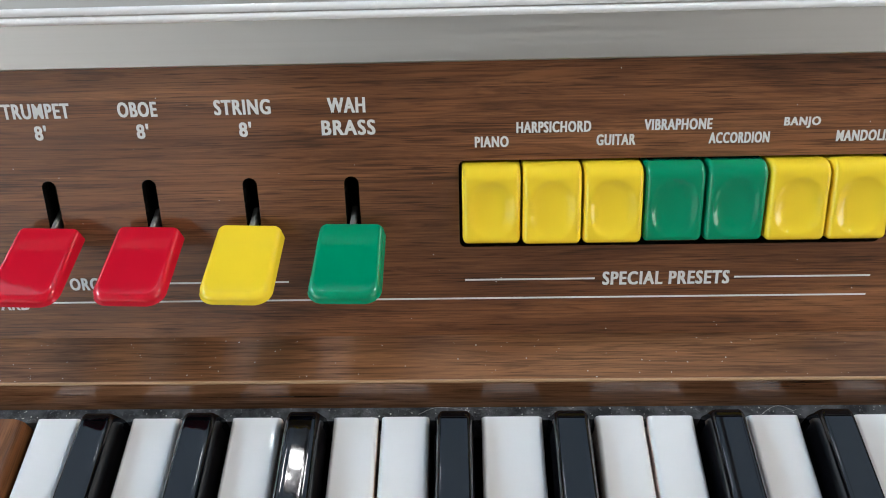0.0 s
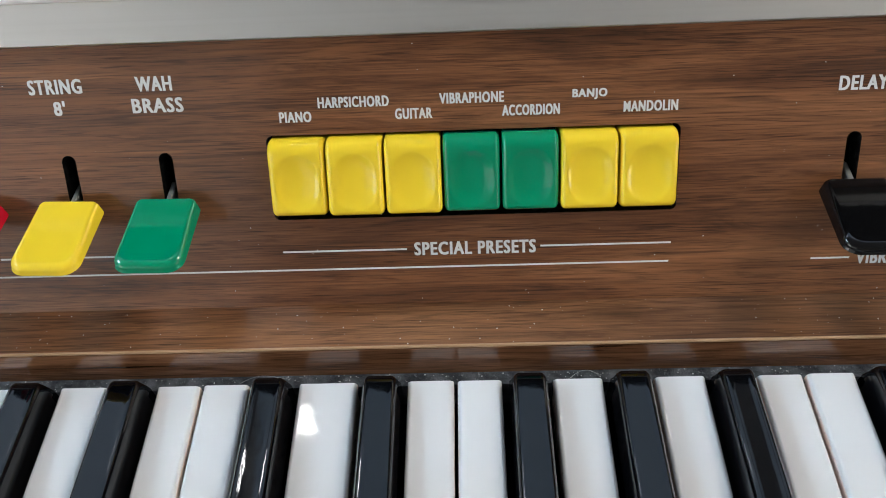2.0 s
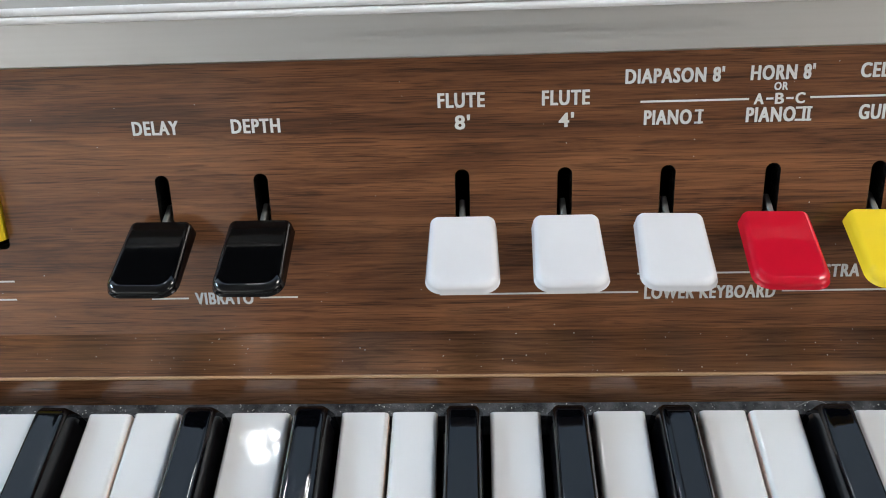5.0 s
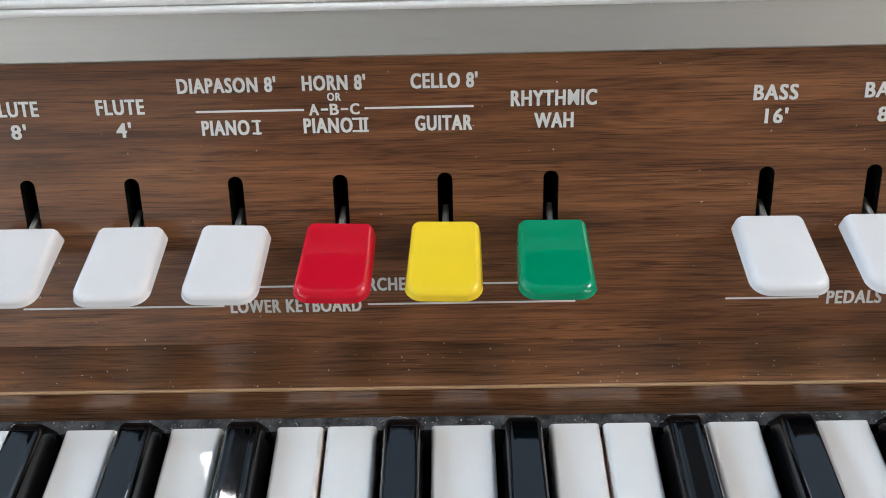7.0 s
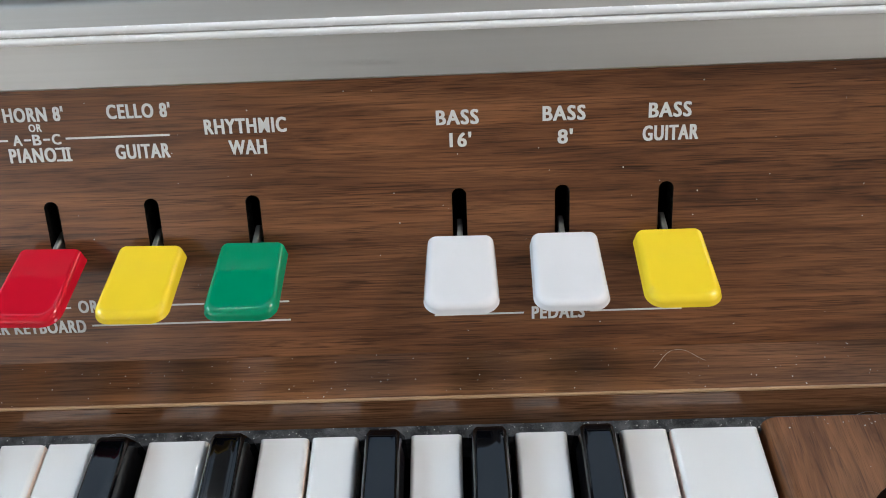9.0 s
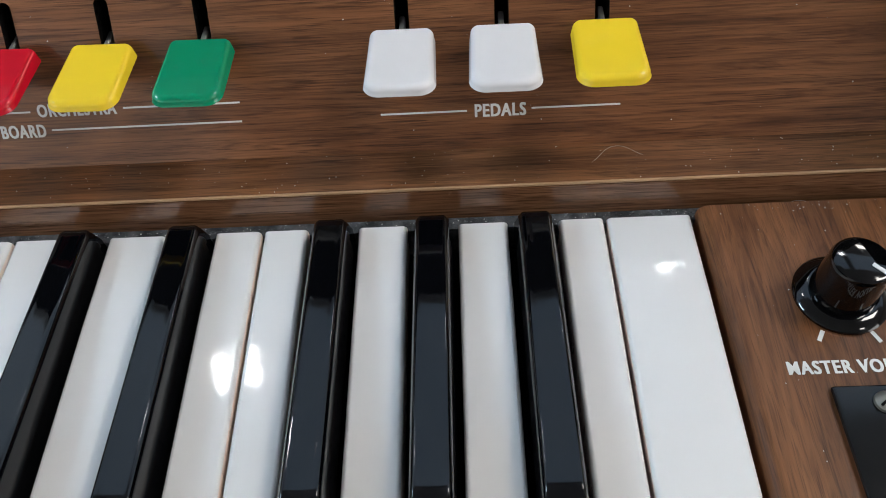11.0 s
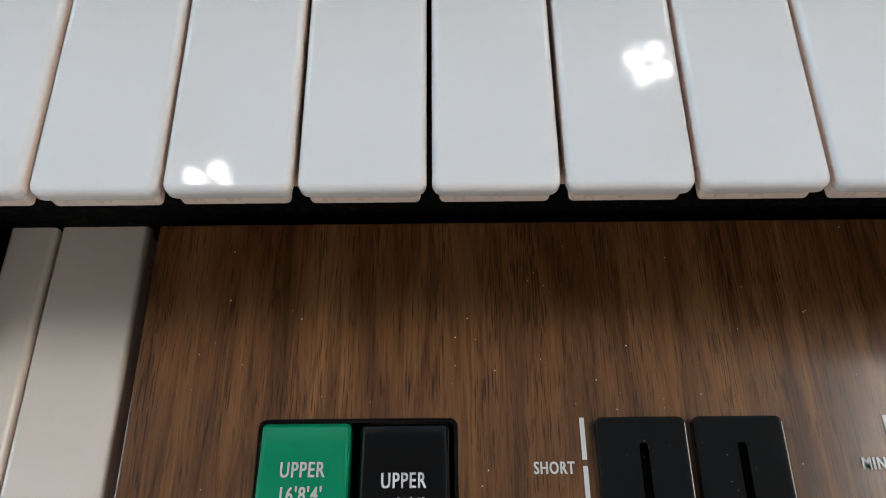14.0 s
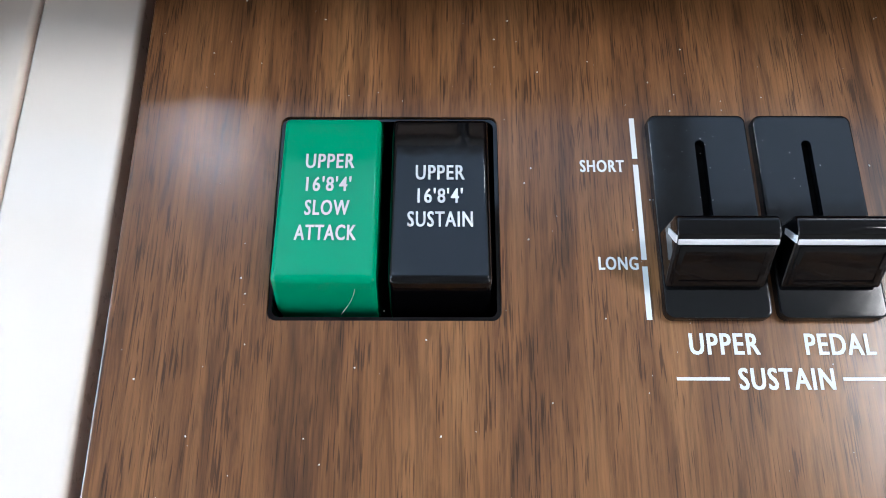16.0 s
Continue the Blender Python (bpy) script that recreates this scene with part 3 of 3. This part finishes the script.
def black_key_mesh(y0, y1, zt):
    """Tapered sharp: a shallow hollow top with rounded rims, a rounded nose and a foot; its centre line is x = 0."""
    bm = bmesh.new()
    line = [(y0, -0.0008, 0.0050), (y0 + 0.0003, 0.0003, 0.0050), (y0 + 0.0010, 0.0010, 0.0049), (y0 + 0.0030, 0.0030, 0.0047), (y0 + 0.0058, 0.0057, 0.0045)]
    # the nose turns over on an arc
    for i in range(1, 8):
        a = radians(45 - 45 * i / 7)
        line.append((y0 + 0.0119 - 0.0080 * math.sin(a), zt - 0.0080 * (1 - math.cos(a)), 0.0044))
    line += [(y1 - 0.030, zt - 0.0020, 0.0043), (y1 - 0.0030, zt - 0.0035, 0.0042), (y1 - 0.0014, zt - 0.0037, 0.0041), (y1 - 0.0004, zt - 0.0043, 0.0038), (y1, zt - 0.0058, 0.0034)]
    secs = []
    for y, top, w in line:
        r = 0.0011
        half = [(0.0053, min(-0.011, top)), (0.00525, min(-0.0005, top - 0.0016)), (w + 0.0003, top - 0.0013)]
        half += [(w - r * (1 - math.cos(radians(a))), top - r * (1 - math.sin(radians(a)))) for a in (12, 30, 48, 66, 84)]
        half += [(w - r - 0.0006, top - 0.00004), (w - r - 0.0015, top - 0.00007)]
        secs.append([bm.verts.new((-x, y, z)) for x, z in half] + [bm.verts.new((x, y, z)) for x, z in reversed(half)])
    n = len(secs[0])
    for p, q in zip(secs, secs[1:]):
        for i in range(n - 1):
            bm.faces.new((p[i], p[i + 1], q[i + 1], q[i]))
    bm.faces.new(secs[0][::-1]), bm.faces.new(secs[-1])
    return mesh_of(bm, "black_key", EBONY, 40)


def keyboard(name, label, x_left, y_front, z_top, keys_in_order, top_material=IVORY, lean=0.0):
    kb = thing(name, label, "keyboard", pose(x_left, y_front, z_top, lean))
    bmesh_black = black_key_mesh(0.0490, 0.1360, 0.0088)
    made = {}
    for i, note in enumerate(keys_in_order):
        last = i == len(keys_in_order) - 1
        if (note, last) not in made:
            made[note, last] = white_key_meshes(note, last, BACK, top_material)
        cap, body = made[note, last]
        jitter = random.uniform(-1, 1)
        k = part("white_key", cap, IVORY, kb, at=pose(i * PITCH, 0, 0.0002 * jitter, 0.06 * random.uniform(-1, 1), 0.08 * random.uniform(-1, 1), 0))
        part("key_body", body, IVORY_SIDE, k, "cream underside of the key")
        if note in BLACK_AFTER and not last:
            part("black_key", bmesh_black, EBONY, kb, at=pose((i + 1) * PITCH + OFFS[BLACK_AFTER[note]], 0, 0.0002 * random.uniform(-1, 1), 0, 0, 0.1 * random.uniform(-1, 1)))
    return kb


UP = ["F", "G", "A", "B"] + NOTES * 3 + ["C"]
keyboard("upper_keyboard", "upper organ keyboard with glossy white and black keys", 0.0, 0.0, 0.8184, UP, IVORY, LEAN)
keyboard("lower_keyboard", "lower organ keyboard, mostly hidden under the upper one", 0.4458 - PITCH * 15, 0.0222 - BACK, 0.7620, NOTES * 2 + ["C"], WARM_IVORY)
tagged(part("key_bed", box(-0.02, 0.612, 0.034, 0.150, 0.790, 0.8045), DARK, smooth=0), "black key bed under the upper keys", "key bed", kind="structure")
tagged(part("lower_rail", box(-0.05, 0.72, 0.0224, 0.0300, 0.735, 0.8045), DARK, smooth=0), "black rail between the two keyboards", "rail", kind="structure")
tagged(part("lower_key_bed", box(-0.05, 0.4460, -0.14, 0.0222, 0.735, 0.7495), DARK, smooth=0), "black bed under the lower keys", "key bed", kind="structure")

# ---------------------------------------------------------------- end blocks
def end_block(x0, x1, side, back):
    bm = box(x0, x1, -0.0035, back, 0.8010, 0.8196)
    inner = x0 if side > 0 else x1
    e = [e for e in bm.edges if all(abs(v.co.x - inner) < 1e-5 for v in e.verts) and all(v.co.z > 0.815 for v in e.verts)]
    e += [e for e in bm.edges if all(v.co.y < 0 for v in e.verts)]
    bmesh.ops.bevel(bm, geom=e, offset=0.0032, segments=5, affect="EDGES", profile=0.5)
    for v in bm.verts:
        v.co.z += math.tan(radians(LEAN)) * v.co.y if v.co.z > 0.81 else 0
    return bm


block_r = tagged(part("end_block", end_block(0.6122, 0.72, 1, 0.1378), WOOD_BLOCK), "walnut end block beside the upper keys", "end block")
block_l = tagged(part("end_block", end_block(-0.12, -0.0026, -1, 0.1356), WOOD_BLOCK), "walnut end block beside the lowest upper key", "end block")
tagged(part("side_post", box(0.6940, 0.72, 0.1440, 0.20, 0.8294, 0.905, 0.001), DARK, smooth=0), "black side post at the end of the control panel", "post", kind="structure")

# master volume knob on the end block
def on_block(x, y):
    """A pose on the leaning top of the end block."""
    return pose(x, y, 0.8196 + math.tan(radians(LEAN)) * y, LEAN)


knob = thing("rotary_knob", "black plastic volume knob with a white pointer line", "knob", on_block(0.6405, 0.1078))
part("flange", turned([(0.0004, 0.0), (0.0112, 0.0), (0.0113, 0.0008), (0.0106, 0.0016), (0.0090, 0.0022), (0.0080, 0.0024), (0.0004, 0.0024)]), BLACK, knob, "broad black skirt")
part("cap", turned([(0.0004, 0.002), (0.0078, 0.002), (0.0076, 0.0035), (0.0070, 0.0140), (0.0066, 0.0150), (0.0058, 0.0155), (0.0004, 0.0156)]), BLACK, knob)
part("pointer", box(0.0022, 0.0062, -0.00045, 0.00045, 0.0150, 0.01585), WHITE, knob, "white pointer line", at=pose(0, 0, 0, 0, 0, -48), smooth=0)
marks = thing("volume_marking", "white printed volume scale on the end block", "marking", on_block(0.0, 0.0))
lettering("MASTER VOLUME", 0.6387, 0.0885, 0.0318, 0.0033, marks)
for ang in (-121, -66):
    a = radians(ang)
    c = (0.6398 + 0.0137 * math.cos(a), 0.1085 + 0.0137 * math.sin(a))
    bm = bmesh.new()
    d, n2 = (math.cos(a) * 0.0016, math.sin(a) * 0.0016), (-math.sin(a) * 0.0005, math.cos(a) * 0.0005)
    bm.faces.new([bm.verts.new((c[0] + i * d[0] + j * n2[0], c[1] + i * d[1] + j * n2[1], 0.0002)) for i, j in ((-1, -1), (1, -1), (1, 1), (-1, 1))])
    part("tick", bm, INK, marks)

switch = thing("power_switch", "black rocker switch in a black screwed plate", "switch", on_block(0.6305, 0.0832))
part("plate", cut(box(0, 0.030, -0.060, 0, 0, 0.0016, 0.0007, 2), box(0.0085, 0.0215, -0.046, -0.0125, -0.01, 0.01)), SATIN_BLACK, switch)
part("rocker", box(0.009, 0.021, -0.0455, -0.013, -0.003, 0.0035, 0.001, 2), BLACK, switch, "black rocker")
for sy in (-0.0045, -0.0545):
    sc = part("screw", turned([(0.0003, 0.0), (0.0026, 0.0), (0.0025, 0.0010), (0.0015, 0.0016), (0.0003, 0.0017)], 20), STEEL, switch, "steel screw", at=pose(0.0105, sy, 0.0014))
    part("slot", box(-0.0020, 0.0020, -0.0003, 0.0003, 0.0013, 0.0019), DARK, sc, at=pose(0, 0, 0, 0, 0, 35), smooth=0)

# ---------------------------------------------------------------- lower control panel
ZL = 0.7691
lower = thing("lower_panel", "walnut-grain panel beside the lower keyboard", "control panel", pose(0, 0, ZL), kind="structure")
hole = prism(round_rect(0.4795, 0.5220, -0.0703, -0.0289, 0.0017, 5), 0.05, "z", -0.03)
lb = cut(box(0.4508, 0.72, -0.150, 0.0185, -0.02, 0, 0.0007, 2), hole)
part("board", lb, WOOD_Y, lower, "walnut-grain laminate board", smooth=30)
part("well", box(0.4795, 0.5220, -0.0703, -0.0289, -0.024, -0.0202), DARK, lower, "black switch well", smooth=0)
lining = cut(prism(round_rect(0.4796, 0.5219, -0.0702, -0.0290, 0.0017, 5), 0.0195, "z", -0.020), prism(round_rect(0.4803, 0.5212, -0.0695, -0.0297, 0.0014, 5), 0.05, "z", -0.03))
part("well_lining", lining, BLACK, lower, "black plastic lining of the switch well")


def rocker(x0, x1, colour, lines, high):
    """A rocker cap: the back edge, a long face that rises to the front, and a nose that drops into the well."""
    mat = GREEN if colour == "green" else BLACK
    t = thing("rocker_switch", "%s plastic rocker switch with white lettering" % colour, "rocker switch", pose((x0 + x1) / 2, 0, ZL), "rocker switches")
    w = (x1 - x0) / 2
    yb, yn, yf = -0.0301, -0.0642, -0.0690
    out = [(yb, -0.016), (yb, high[0]), (yn, high[1]), (yf + 0.0012, high[2]), (yf, -0.016)]
    bm = prism(out, 2 * w, "x", -w)
    e = [e for e in bm.edges if any(v.co.z > -0.01 for v in e.verts)]
    bmesh.ops.bevel(bm, geom=e, offset=0.0011, segments=5, affect="EDGES", profile=0.5)
    part("cap", bm, mat, t, smooth=50)
    tilt = math.degrees(math.atan2(high[1] - high[0], yb - yn))
    for word, yy, ww in lines:
        zz = high[0] + (high[1] - high[0]) * (yb - yy) / (yb - yn)
        o = lettering(word, 0, 0, ww, 0.0031, t, material_=FAINT, bold=0.022)
        o.matrix_basis = pose(0, yy, zz + 0.00022, -tilt, 0, 0)


rocker(0.4806, 0.4994, "green", (("UPPER", -0.0400, 0.0091), ("16'8'4'", -0.0449, 0.0083), ("SLOW", -0.0499, 0.0081), ("ATTACK", -0.0550, 0.0111)), (0.0018, 0.0050, -0.0030))
rocker(0.5015, 0.5201, "black", (("UPPER", -0.0423, 0.0091), ("16'8'4'", -0.0472, 0.0083), ("SUSTAIN", -0.0521, 0.0119)), (0.0016, 0.0046, -0.0040))


def slide_control(x0):
    t = thing("slide_control", "black sliding control with a white-lined handle", "slider", pose(x0, -0.0294, ZL), "slide controls")
    plate = cut(slab(round_rect(0, 0.0192, -0.0409, 0, 0.0017, 5), 0, 0.0022, 0.0006), prism(round_rect(0.0087, 0.0106, -0.0350, -0.0056, 0.0009, 4), 0.02, "z", -0.01))
    base = part("plate", plate, SATIN_BLACK, t, "dusty black slider plate")
    part("slot", box(0.0077, 0.0116, -0.0360, -0.0048, 0.0001, 0.0003), DARK, base, "dark slot", smooth=0)
    # the handle: an upright back, a narrow crest and a front that slopes down
    out = [(-0.0248, 0.0028), (-0.0252, 0.0122), (-0.0260, 0.0132), (-0.0284, 0.0132), (-0.0294, 0.0124), (-0.0356, 0.0028)]
    bm = prism(out, 0.0180, "x", 0.0)
    bmesh.ops.bevel(bm, geom=bm.edges[:], offset=0.0006, segments=3, affect="EDGES", profile=0.5)
    h = part("handle", bm, BLACK, t, smooth=40)
    slope = math.degrees(math.atan2(0.0062, 0.0096))
    at = pose(0, -0.0356, 0.0028, -slope, 0, 0)
    face = cut(box(0.0009, 0.0171, -0.0003, 0.0004, 0.0008, 0.0096, 0.0003, 2), box(0.0020, 0.0160, -0.0010, -0.0001, 0.0019, 0.0085))
    part("face", face, BLACK, h, "glossy raised frame of the handle", at=at, smooth=30)
    part("white_line", box(0.0004, 0.0177, -0.00022, 0.0004, 0.0099, 0.0110, 0.0001, 1), WHITE, h, "white index line", at=at)
    part("white_line", prism([(-0.0302, 0.0118), (-0.0292, 0.0126), (-0.0264, 0.0090), (-0.0272, 0.0084)], 0.0003, "x", -0.0002), WHITE, h, "white index line", smooth=0)


for x0 in (0.5510, 0.5715, 0.6162):
    slide_control(x0)
for x0 in (0.5485, 0.6133):
    for a, b in ((-0.0292, -0.0380), (-0.0393, -0.0587), (-0.0600, -0.0701)):
        rule(x0 - 0.0005, x0 + 0.0005, b, a, lower)
for word, cx, cy, w, h in (("SHORT", 0.5420, -0.0396, 0.0084, 0.0025), ("LONG", 0.5437, -0.0594, 0.0072, 0.0025), ("UPPER", 0.5614, -0.0745, 0.0123, 0.0038), ("PEDAL", 0.5820, -0.0745, 0.0123, 0.0038),
                           ("SUSTAIN", 0.5716, -0.0807, 0.0166, 0.0038), ("MIN", 0.6087, -0.0393, 0.0049, 0.0025), ("MAX", 0.6087, -0.0594, 0.0053, 0.0025)):
    lettering(word, cx, cy, w, h, lower, bold=0.03)
rule(0.5523, 0.5616, -0.0810, -0.0804, lower)
rule(0.5815, 0.5909, -0.0810, -0.0804, lower)
tagged(part("front_rail", box(-0.12, 0.72, -0.170, -0.1505, 0.70, 0.770, 0.003), WOOD_Y), "walnut front rail of the organ", "rail", kind="structure")
tagged(part("organ_body", box(-0.14, 0.74, -0.165, 0.42, 0.0, 0.735, 0.004), WOOD_X), "walnut-grain body of the organ below the keyboards", "organ body", kind="structure")
tagged(part("organ_top", box(X0, 0.74, 0.324, 0.42, 0.735, 1.05, 0.004), WOOD_X), "walnut-grain rear case of the organ", "organ body", kind="structure")

# ---------------------------------------------------------------- dust and lint
DUST = plain("pale_dust", (0.62, 0.60, 0.56), 0.9, 300)


def dust(label, spots, at=None):
    """Grains of dust lying on one surface: (x, y, z, size)."""
    bm = bmesh.new()
    for x, y, z, r in spots:
        ring = [bm.verts.new((x + r * random.uniform(0.6, 1.2) * math.cos(a), y + r * random.uniform(0.6, 1.2) * math.sin(a), z)) for a in (0, 1.3, 2.6, 3.8, 5.0)]
        top = bm.verts.new((x, y, z + 0.6 * r))
        for i in range(5):
            bm.faces.new((ring[i], ring[(i + 1) % 5], top))
    ob = part("dust", bm, DUST, smooth=0)
    if at is not None:
        ob.matrix_basis = at
    return tagged(ob, label, "dust", kind="stuff")


def grain():
    return random.choice((0.00007, 0.00009, 0.00012, 0.00016, 0.00022))


rnd = random.uniform
dust("pale dust grains on the polished ledge", [(rnd(-0.05, 0.69), rnd(0.1436, 0.157), 0.82925, grain()) for _ in range(330)])
dust("pale dust grains on the control panel", [(rnd(-0.05, 0.69), rnd(-0.010, 0.061), 0.00005, grain()) for _ in range(170)], PANEL)
dust("pale dust and fluff on the felt strip", [(rnd(-0.01, 0.69), rnd(0.1368, 0.1402), 0.81955, grain() * 1.1) for _ in range(520)])
dust("pale dust grains on the lower panel", [(rnd(0.454, 0.66), rnd(-0.11, 0.017), ZL + 0.00005, grain()) for _ in range(170)])
dust("pale dust grains on the slide controls", [(rnd(0.552, 0.589), rnd(-0.050, -0.031), ZL + 0.00225, grain() * 0.5) for _ in range(30)])
dust("pale dust grains on the end block", [(rnd(0.617, 0.69), rnd(0.0, 0.137), 0.00005, grain()) for _ in range(60)] + [(rnd(0.617, 0.69), rnd(0.1345, 0.1376), 0.00005, grain()) for _ in range(50)], on_block(0, 0))


def lint(points):
    """One loose pale thread through the points given."""
    cu = bpy.data.curves.new("lint_thread", "CURVE")
    cu.dimensions, cu.bevel_depth, cu.resolution_u, cu.bevel_resolution = "3D", 0.000035, 8, 1
    sp = cu.splines.new("BEZIER")
    sp.bezier_points.add(len(points) - 1)
    for p, q in zip(sp.bezier_points, points):
        p.co, p.handle_left_type, p.handle_right_type = q, "AUTO", "AUTO"
    cu.materials.append(DUST)
    ob = new("lint_thread", cu)
    me = bpy.data.meshes.new_from_object(ob.evaluated_get(bpy.context.evaluated_depsgraph_get()))
    bpy.data.objects.remove(ob)
    return tagged(part("lint_thread", me, DUST), "fine pale thread of lint lying loose", "lint", "lint threads")


lint([(0.4365, 0.1385, 0.8198), (0.441, 0.1398, 0.8206), (0.4455, 0.1390, 0.8198)])
lint([(0.585, 0.150, 0.8294), (0.592, 0.1555, 0.8297), (0.599, 0.152, 0.8294)])
lint([(0.6345, 0.1384, 0.8200), (0.640, 0.1398, 0.8215), (0.646, 0.1388, 0.8200)])
lint([(0.195, 0.1372, 0.8197), (0.200, 0.1396, 0.8205), (0.2045, 0.1385, 0.8197)])
lint([(0.4960, -0.0637, ZL + 0.0048), (0.4950, -0.0665, ZL + 0.0012), (0.4930, -0.0690, ZL - 0.0005)])
lint([(0.104, 0.1380, 0.8198), (0.109, 0.1398, 0.8203), (0.118, 0.1390, 0.8198)])
